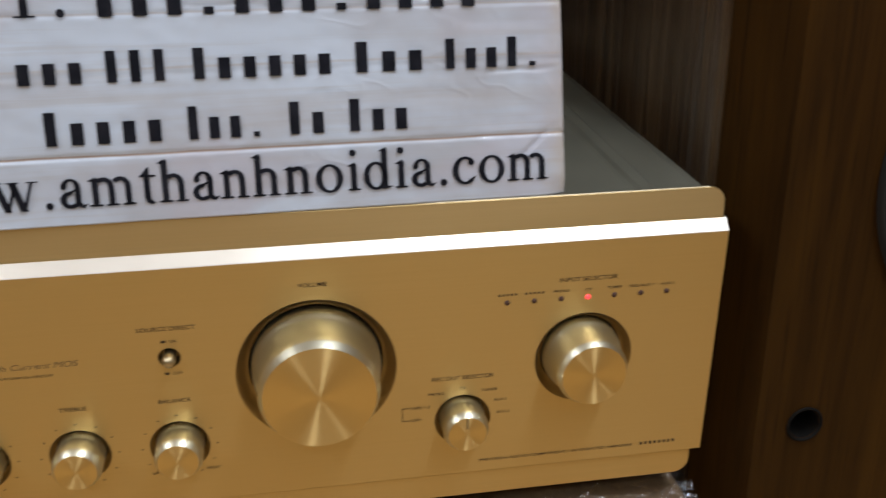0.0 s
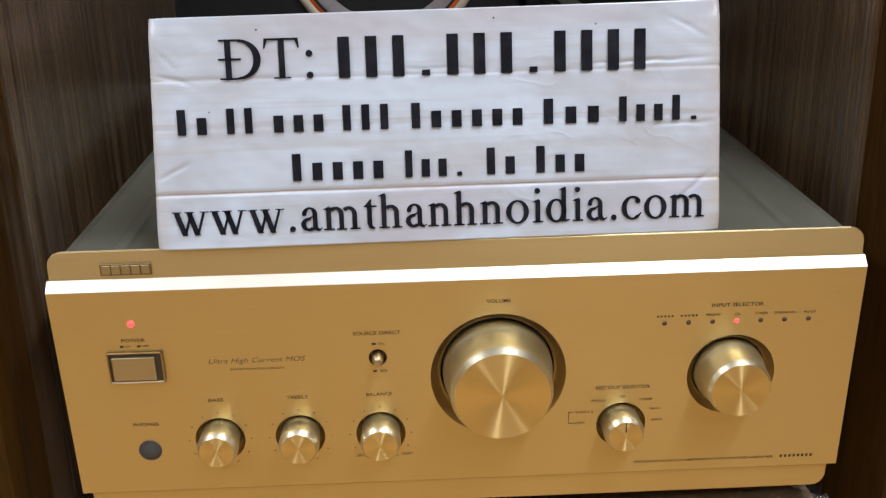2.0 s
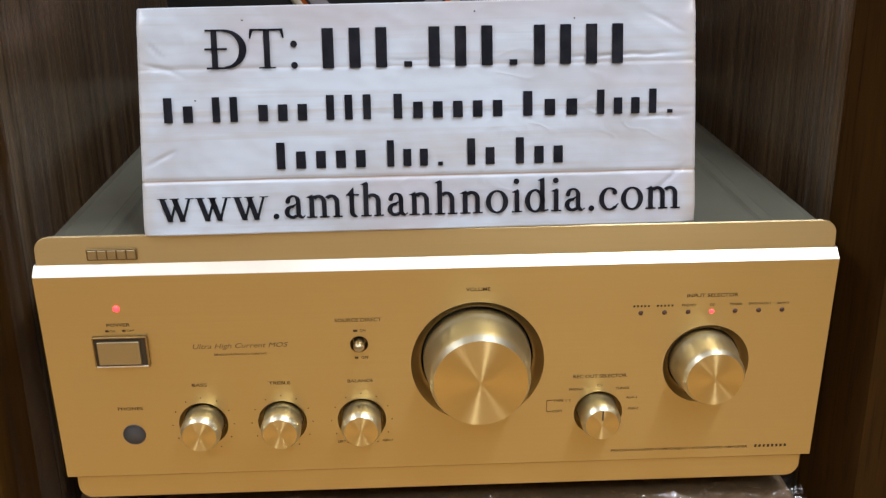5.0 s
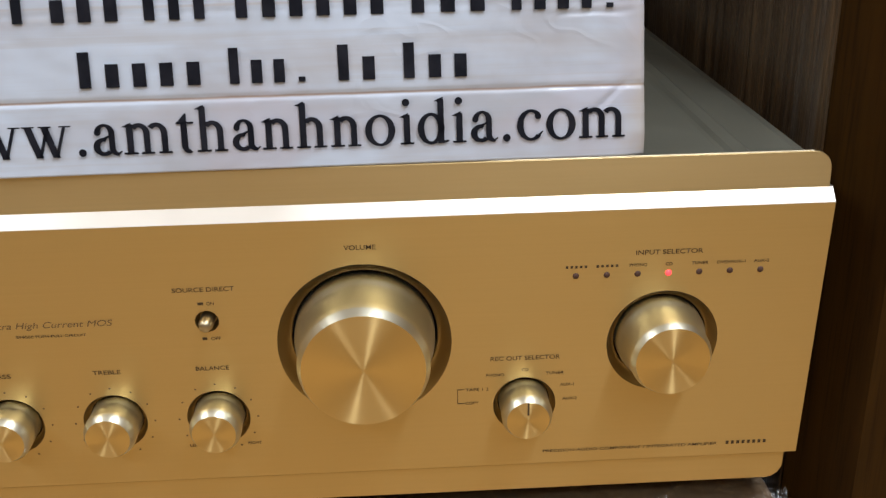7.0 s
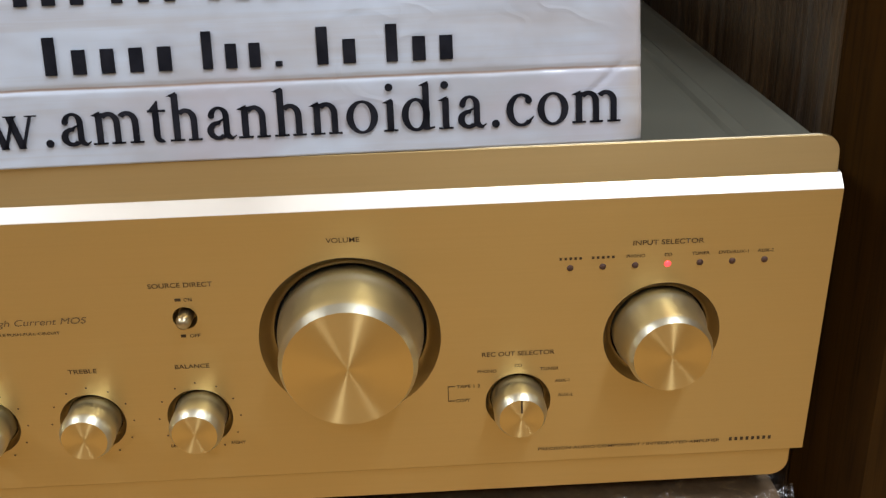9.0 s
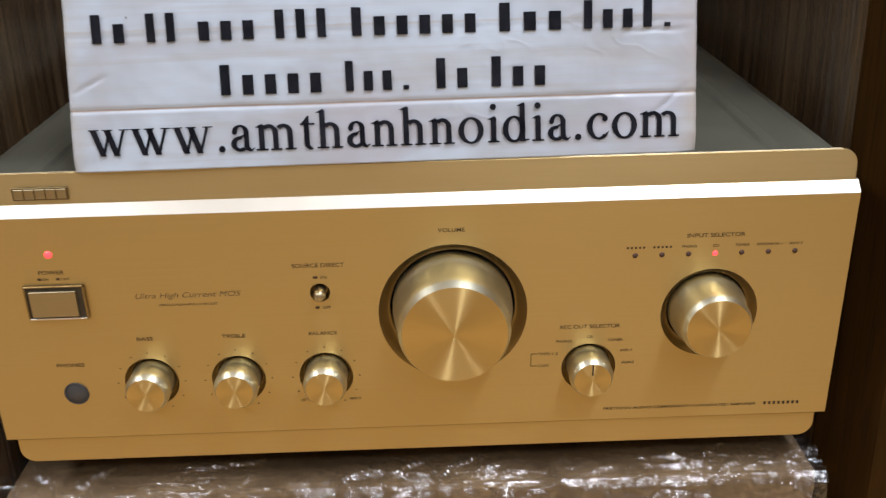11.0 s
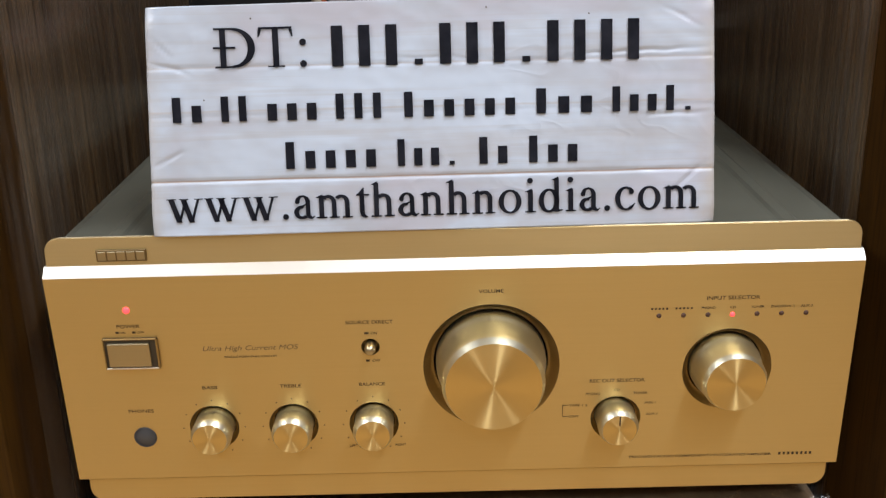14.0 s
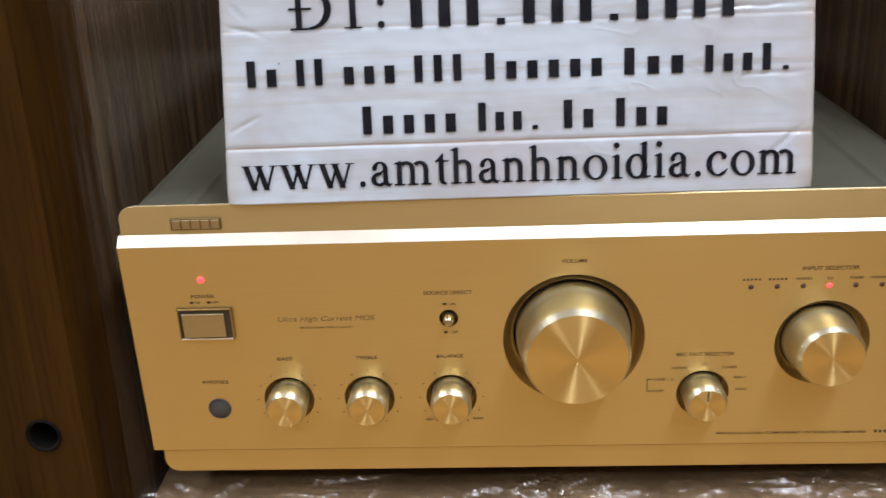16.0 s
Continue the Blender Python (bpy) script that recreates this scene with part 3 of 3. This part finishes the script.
# printing on the plate
for words, x, z, h, wd in (
    ("VOLUME", 0.0195, 0.1277, 0.0021, 0.0132), ("INPUT SELECTOR", 0.149, 0.1207, 0.0021, 0.0285), ("SOURCE DIRECT", -0.0462, 0.1112, 0.0021, 0.0255),
    ("REC OUT SELECTOR", 0.089, 0.0722, 0.0021, 0.0305), ("POWER", -0.1757, 0.1118, 0.0020, 0.0125), ("PHONES", -0.1757, 0.0597, 0.0020, 0.0140),
    ("BASS", -0.1360, 0.0735, 0.0020, 0.0082), ("TREBLE", -0.0915, 0.0735, 0.0020, 0.0118), ("BALANCE", -0.0465, 0.0735, 0.0020, 0.0142),
    ("ON", -0.0440, 0.1046, 0.0015, 0.0032), ("OFF", -0.0433, 0.0880, 0.0015, 0.0042), ("LEFT", -0.0585, 0.0342, 0.0015, 0.0045), ("RIGHT", -0.0320, 0.0342, 0.0015, 0.0060),
    ("PHONO", 0.1227 + 0.0134, 0.1150, 0.0014, 0.0075), ("CD", 0.1492, 0.1150, 0.0014, 0.0030), ("TUNER", 0.1624, 0.1150, 0.0014, 0.0072), ("AUX-2", 0.1888, 0.1150, 0.0014, 0.0066),
    ("DVD/AUX-1", 0.1758, 0.1150, 0.0014, 0.0122),
    ("PHONO", 0.0758, 0.0640, 0.0015, 0.0080), ("CD", 0.0890, 0.0662, 0.0015, 0.0030), ("TUNER", 0.1022, 0.0640, 0.0015, 0.0080), ("AUX-1", 0.1078, 0.0578, 0.0015, 0.0062),
    ("AUX-2", 0.1093, 0.0505, 0.0015, 0.0064), ("TAPE 1 2", 0.0678, 0.0570, 0.0015, 0.0102), ("COPY", 0.0655, 0.0500, 0.0015, 0.0060), ("ON", -0.1792, 0.1082, 0.0012, 0.0030), ("OFF", -0.1695, 0.1082, 0.0012, 0.0040),
    ("PRECISION AUDIO COMPONENT / INTEGRATED AMPLIFIER", 0.1385, 0.0224, 0.0015, 0.0810), ("SINGLE PUSH-PULL CIRCUIT", -0.1115, 0.0922, 0.0012, 0.0290)):
    lettering(words, x, z, h, amp, wd, thick=0.004)
lettering("Ultra High Current MOS", -0.1112, 0.0975, 0.0029, amp, 0.0520, slant=0.28, material=M_SCRIPT)
bars(0.1825, 0.2025, 0.0226, 0.0017, amp, n=8, gap=0.5)
bars(0.1048, 0.1148, 0.1150, 0.0011, amp, n=5, gap=0.5)
bars(0.1178, 0.1280, 0.1150, 0.0011, amp, n=5, gap=0.5)
for x0, x1, z in ((-0.0492, -0.0468, 0.1046), (-0.0490, -0.0470, 0.0880), (-0.1830, -0.1812, 0.1082), (-0.1740, -0.1722, 0.1082)):
    bars(x0, x1, z, 0.0012, amp, gap=0)
for x0, x1, z0, z1 in ((0.0590, 0.0593, 0.0500, 0.0573), (0.0590, 0.0620, 0.0570, 0.0573), (0.0590, 0.0620, 0.0498, 0.0501)):
    part("bracket_line", box(x0, x1, -0.0002, -0.00005, z0, z1), M_PRINT, amp)
for kind in ("bass_knob", "treble_knob", "balance_knob"):
    cx, cz = KNOBS[kind][:2]
    for i in range(11):
        a = radians(-150 + 30 * i)
        px, pz = cx + 0.0172 * math.sin(a), cz + 0.0172 * math.cos(a)
        part("tick", lathe([(0.00042, -0.0002), (0, -0.00021)], 8), M_PRINT, amp, m=pose(px, 0, pz))

# ---- the printed sign on the lid ----
SIGN = pose(-0.1566, 0.0034, 0.1611, 0, 0, math.degrees(math.atan2(0.0043, 0.2941))) @ pose(0, 0, 0, -12.05, 0, 0)
sign = empty_thing("sign", SIGN, "creased white card sign with black print leaning back on the amplifier", "sign")
SW, SH, ST = 0.2941, 0.1180, 0.007


def sign_board():
    """A grid bent along its folds, dented at the corners, with a back and rim."""
    bm = bmesh.new()
    nu, nv = 180, 150
    front = []
    for j in range(nv + 1):
        row = []
        for i in range(nu + 1):
            u, v = i / nu, j / nv
            x = 0.004 * v + u * (SW - 0.0062 * v)
            z = v * (SH - 0.0012 + 0.0022 * u)
            y = 0.0
            for fold, deep in ((0.0286, 0.0007), (0.0862, 0.00035), (0.0615, 0.0002)):
                y += deep * math.exp(-(((z - fold) / 0.0011) ** 2))
            # pinched creases in the tape
            for x0, x1, at, rise, deep in ((0.212, 0.292, 0.0885, 0.02, 0.0008), (0.252, 0.292, 0.0564, 0.03, 0.0006), (0.002, 0.026, 0.0905, -0.35, 0.0008), (0.270, 0.290, 0.0150, 0.9, 0.0010),
                                           (0.264, 0.288, 0.1120, -0.5, 0.0006), (0.003, 0.020, 0.0360, 0.5, 0.0008), (0.006, 0.016, 0.1020, -1.2, 0.0008), (0.120, 0.180, 0.0895, -0.03, 0.0005)):
                if x0 < x < x1:
                    d = z - at - rise * (x - x0) - 0.0012 * noise.noise((x * 90, at * 50, 1.0))
                    y += deep * math.sin(math.pi * (x - x0) / (x1 - x0)) * math.exp(-((d / 0.0010) ** 2))
            y += 0.0005 * noise.noise((x * 30, z * 40, 0.3)) + 0.00025 * noise.noise((x * 110, z * 160, 2.0))
            for cu, cv in ((0, 0), (1, 0), (0, 1), (1, 1)):
                d = math.hypot((u - cu) * SW, (v - cv) * SH)
                y += 0.0022 * max(0, 1 - d / 0.012) ** 2
            row.append(bm.verts.new((x, y, z)))
        front.append(row)
    for j in range(nv):
        for i in range(nu):
            bm.faces.new((front[j][i], front[j][i + 1], front[j + 1][i + 1], front[j + 1][i]))
    edge = front[0] + [r[-1] for r in front[1:]] + front[-1][-2::-1] + [r[0] for r in front[-2:0:-1]]
    back = [bm.verts.new((v.co.x, ST, v.co.z)) for v in edge]
    for i in range(len(edge)):
        j = (i + 1) % len(edge)
        f = bm.faces.new((edge[j], edge[i], back[i], back[j]))
    bm.faces.new(back[::-1])
    bmesh.ops.recalc_face_normals(bm, faces=bm.faces[:])
    return bm


part("card", sign_board(), M_CARD, sign, "white card under clear tape", smooth=False)
for p in bpy.data.objects["card"].data.polygons:
    p.use_smooth = len(p.vertices) == 4 and abs(p.normal.y) > 0.7
# fold-out prop behind the card
part("prop", slab([(0.09, 0.001), (0.20, 0.001), (0.17, 0.095), (0.12, 0.095)], 0, 0.002), M_TAN, sign, "bare card prop", m=pose(0, ST + 0.0405, -0.0082, 24.5, 0, 0))

serif_text("www.amthanhnoidia.com", 0.0084, 0.0077, 0.0268, sign, 0.2772, -0.0008)
serif_text("\u0110T:", 0.0372, 0.0857, 0.0302, sign, 0.0472, -0.0008)
# specks of dirt
for sx_, sz_ in ((0.057, 0.1100), (0.176, 0.1128), (0.228, 0.1085), (0.0310, 0.0700)):
    part("speck", lathe([(0.00045, -0.0008), (0, -0.0009)], 8), M_PRINT, sign, m=pose(sx_, 0, sz_))


def bar_line(words, z, low, tall):
    """Words as (start, end, heights): t a tall bar, x a low one, p a dot."""
    for x0, x1, shape in words:
        step = (x1 - x0) / len(shape)
        for i, c in enumerate(shape):
            h, w = {"t": (tall, 0.42), "x": (low, 0.48), "p": (low * 0.22, 0.3)}[c]
            xm = x0 + step * (i + 0.5)
            part("print_bar", box(xm - step * w / 2, xm + step * w / 2, -0.0008, -0.0005, z, z + h), M_INK, sign)


bar_line([(0.0932, 0.2577, "tttptttptttt")], 0.0852, 0.0130, 0.0203)
bar_line([(0.0117, 0.0319, "tx"), (0.0368, 0.0549, "tt"), (0.0604, 0.0907, "xxx"), (0.0953, 0.1239, "ttt"), (0.1300, 0.1927, "txxxxx"), (0.1976, 0.2326, "txx"), (0.2375, 0.2838, "txxtp")], 0.0588, 0.0085, 0.0128)
bar_line([(0.0682, 0.1203, "txxxx"), (0.1264, 0.1613, "txxp"), (0.1683, 0.1882, "tx"), (0.1940, 0.2246, "txx")], 0.0338, 0.0090, 0.0138)

# ---- the wrapped carton under the amplifier ----
BOX_TOP = -0.0175
carton = empty_thing("carton", pose(0, 0, FLOOR), "brown carton wrapped in crinkled clear film under the amplifier", "box")
part("body", box(-0.222, 0.214, 0.006, 0.46, 0.0, BOX_TOP - 0.024 - FLOOR, 0.004), M_BOX, carton)
part("lid", box(-0.226, 0.217, -0.006, 0.465, BOX_TOP - 0.026 - FLOOR, BOX_TOP - 0.0012 - FLOOR, 0.006, 4), M_BOX, carton)

part("tape", box(0.112, 0.146, 0.0050, 0.0064, BOX_TOP - 0.075 - FLOOR, BOX_TOP - 0.027 - FLOOR, 0.0003, 1), M_TAPE, carton, "yellowish packing tape")


def film_sheet():
    """Stretch film over the front edge of the lid, crumpled into sharp little ridges."""
    bm = bmesh.new()
    prof = [(0.10, 0.0), (0.05, 0.0), (0.025, 0.0), (0.012, 0.0), (0.002, -0.0003), (-0.004, -0.002), (-0.0075, -0.006), (-0.0085, -0.012), (-0.008, -0.019), (-0.006, -0.025), (-0.001, -0.029), (0.003, -0.036), (0.004, -0.06), (0.004, -0.10)]
    path = []
    for (y0, z0), (y1, z1) in zip(prof, prof[1:]):
        n = max(2, int(math.hypot(y1 - y0, z1 - z0) / 0.0013))
        path += [(y0 + (y1 - y0) * i / n, z0 + (z1 - z0) * i / n) for i in range(n)]
    nx = 330
    grid = []
    for i in range(nx + 1):
        x = -0.231 + 0.452 * i / nx
        col = []
        for k, (y, z) in enumerate(path):
            p = Vector((x * 34, y * 60, z * 60 + k * 0.02))
            r = 1 - abs(noise.noise(p + Vector((0, 0, 7)))) * 2.2
            r2 = 1 - abs(noise.noise(p * 2.3)) * 2.2
            r3 = 1 - abs(noise.noise(Vector((x * 21 + 0.5 * noise.noise(p), y * 30 + z * 30, 3.3)) + p * 0.25)) * 3.0
            lift = 0.0004 + 0.0016 * max(0, r) ** 3 + 0.0010 * max(0, r2) ** 2 + 0.0036 * max(0, r3) ** 4
            under = min(1, max(0, (y - 0.004) / 0.03)) if z > -0.002 else 0
            lift *= 1 - 0.75 * under
            out = (0, 0, 1) if z > -0.0015 else (0, -0.8, 0.6) if z > -0.006 else (0, -1, 0)
            col.append(bm.verts.new((x + 0.0012 * noise.noise(p * 1.7), y + out[1] * lift, BOX_TOP - FLOOR + z + out[2] * lift * 0.9)))
        grid.append(col)
    for a, b in zip(grid, grid[1:]):
        for k in range(len(path) - 1):
            bm.faces.new((a[k], b[k], b[k + 1], a[k + 1]))
    return bm


part("film", film_sheet(), M_FILM, carton, "crinkled clear stretch film")

# ---- the tall speakers on both sides ----
LEAN_BACK = 3.0


def floor_speaker(x_in, x_out, y_front, depth, hole_x, hole_z, woofer, lap, over):
    side = 1 if x_out > x_in else -1
    sp = empty_thing("floor_speaker", pose(x_in, y_front, FLOOR) @ pose(0, 0, 0, -LEAN_BACK, 0, 0), "tall walnut veneer floor speaker with a film-wrapped side beside the amplifier", "speaker", "pair of speakers beside the amplifier")
    wd, ht = abs(x_out - x_in), 1.25
    a, b = (0, wd) if side > 0 else (-wd, 0)
    # clear film drawn tight over the inner side up to the sloped front edge, with a lapped hem
    wide, back = 0.0185, 0.035
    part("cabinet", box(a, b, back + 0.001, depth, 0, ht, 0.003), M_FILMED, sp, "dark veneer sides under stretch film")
    heights = sorted([ht * (0.22 + 0.7 * q / 26) for q in range(27)] + [lap - FLOOR + 0.003 * q for q in range(-5, 6)])

    slope = [-over * i / 8 for i in range(1, 9)] if over else []

    def sheet(run, stand, ripple, seed):
        fm = bmesh.new()
        cols = []
        for y in run:
            col = []
            for z in heights:
                w = max(0, 1 - abs(noise.noise((y * 46 if y > 0 else y, z * 1.3, seed))) * 2.4) ** 3 * 0.0026 * ripple + 0.0009 * ripple * noise.noise((y * 130, z * 2.1, 4.0)) + stand
                w += (0.0016 + 0.0010 * noise.noise((y * 90, 0.5, seed))) * math.exp(-(((z - lap + FLOOR) / 0.0045) ** 2))
                if y > 0:
                    col.append(fm.verts.new((-side * w, y, z)))
                else:
                    col.append(fm.verts.new((side * (-y * wide - 0.88 * w), back * (1 + y) - 0.47 * w, z)))
            cols.append(col)
        for c0, c1 in zip(cols, cols[1:]):
            for q in range(len(heights) - 1):
                fm.faces.new((c0[q], c1[q], c1[q + 1], c0[q + 1]))
        return fm

    part("film", sheet([depth + (back - depth) * i / 150 for i in range(151)] + slope, 0.0018, 1.0, x_in * 9), M_WRAP, sp, "clear stretch film with upright creases", smooth=True)
    part("film_fold", sheet([back + 0.042 - 0.042 * i / 40 for i in range(41)] + slope[:5], 0.0042, 1.5, x_in * 17), M_FOLD, sp, "loose fold of clear film", smooth=True)
    hx, hz = hole_x - x_in, hole_z - FLOOR
    bm = bmesh.new()
    edges = []

    def loop(pts):
        vs = [bm.verts.new((x, 0, z)) for x, z in pts]
        edges.extend(bm.edges.new((vs[i], vs[(i + 1) % len(vs)])) for i in range(len(vs)))
        return vs

    ra, rb = (wide, 0.003) if side > 0 else (0.003, wide)
    rim = loop([(a + ra, 0.0), (b - rb, 0.0), (b - rb, ht), (a + ra, ht)])
    loop([(hx + 0.0085 * math.sin(2 * math.pi * i / 32), hz + 0.0085 * math.cos(2 * math.pi * i / 32)) for i in range(32)])
    bmesh.ops.triangle_fill(bm, edges=edges, use_beauty=True, use_dissolve=False)
    bevels = [bm.verts.new((b if v.co.x > (a + b) / 2 else a, back if (v.co.x > (a + b) / 2) != (side > 0) else 0.0035, v.co.z)) for v in rim]
    deep = [bm.verts.new((v.co.x, back + 0.0015, v.co.z)) for v in bevels]
    for i in range(4):
        q = (i + 1) % 4
        bm.faces.new((rim[i], rim[q], bevels[q], bevels[i]))
        bm.faces.new((bevels[i], bevels[q], deep[q], deep[i]))
    bmesh.ops.recalc_face_normals(bm, faces=bm.faces[:])
    part("baffle", bm, M_WOOD, sp, "walnut veneer front board")
    part("grille_socket", lathe([(0.0105, -0.0006), (0.0098, -0.0016), (0.0090, -0.0012), (0.0084, 0.002), (0.008, 0.033), (0, 0.034)], 32), M_DARK, sp, "black grille peg socket", m=pose(hx, 0, hz), smooth=True)
    if woofer:
        wx, wz, wr = woofer[0] - x_in, woofer[1] - FLOOR, woofer[2]
        d = part("woofer", lathe([(wr, 0.0), (wr, -0.004), (wr * 0.985, -0.0055), (wr * 0.93, -0.0055), (wr * 0.915, -0.003)], 96), M_RUBBER, sp, "black framed woofer", m=pose(wx, 0, wz), smooth=True)
        part("surround", lathe([(wr * 0.915, -0.003), (wr * 0.88, -0.008), (wr * 0.83, -0.008), (wr * 0.8, -0.002)], 96), M_RUBBER, d, smooth=True)
        part("cone", lathe([(wr * 0.8, -0.002), (wr * 0.3, -0.0005), (wr * 0.28, -0.004), (0, -0.012)], 96), M_CONE_GREEN, d, smooth=True)
    return sp


floor_speaker(0.2290, 0.60, -0.027, 0.42, 0.2755, 0.0245, (0.397, 0.160, 0.101), 0.205, 0.0)
floor_speaker(-0.2370, -0.60, -0.027, 0.44, -0.2795, 0.0270, None, 0.205, 0.8)


def rear_speaker(x0, x1, y, cx, cz, r, ring, cone):
    sp = empty_thing("shelf_speaker", pose((x0 + x1) / 2, y, FLOOR), "black speaker with a %s woofer standing behind the amplifier" % ("orange-ringed grey" if ring else "grey-green"), "speaker", "black speakers behind")
    off = (x0 + x1) / 2
    part("cabinet", box(x0 - off, x1 - off, 0, 0.3, 0, 1.1, 0.004), M_BLACK, sp)
    d = part("woofer", lathe([(r * 1.09, 0.0), (r * 1.09, -0.003), (r * 1.06, -0.005), (r * 1.02, -0.005), (r, -0.0035)], 96), M_CREAM if ring else M_RUBBER, sp, m=pose(cx - off, 0, cz - FLOOR), smooth=True)
    part("surround", lathe([(r, -0.0035), (r * 0.985, -0.0045), (r * 0.955, -0.0045)], 96), M_ORANGE if ring else M_RUBBER, d, smooth=True)
    part("roll", lathe([(r * 0.955, -0.0045), (r * 0.948, -0.006), (r * 0.938, -0.006), (r * 0.93, -0.003)], 96), M_RUBBER, d, smooth=True)
    steps = [(r * 0.93, -0.003)]
    for i in range(14):
        q = 0.93 - 0.047 * i
        steps += [(r * (q - 0.033), -0.003 + 0.0012 * i), (r * (q - 0.047), -0.0022 + 0.0012 * i)]
    part("cone", lathe(steps + [(r * 0.25, 0.008), (0, -0.004)], 96), cone, d, smooth=True)
    return sp


rear_speaker(-0.30, 0.088, 0.50, -0.0435, 0.275, 0.0905, True, M_CONE)
rear_speaker(0.094, 0.48, 0.50, 0.188, 0.275, 0.0905, False, M_CONE_GREEN)
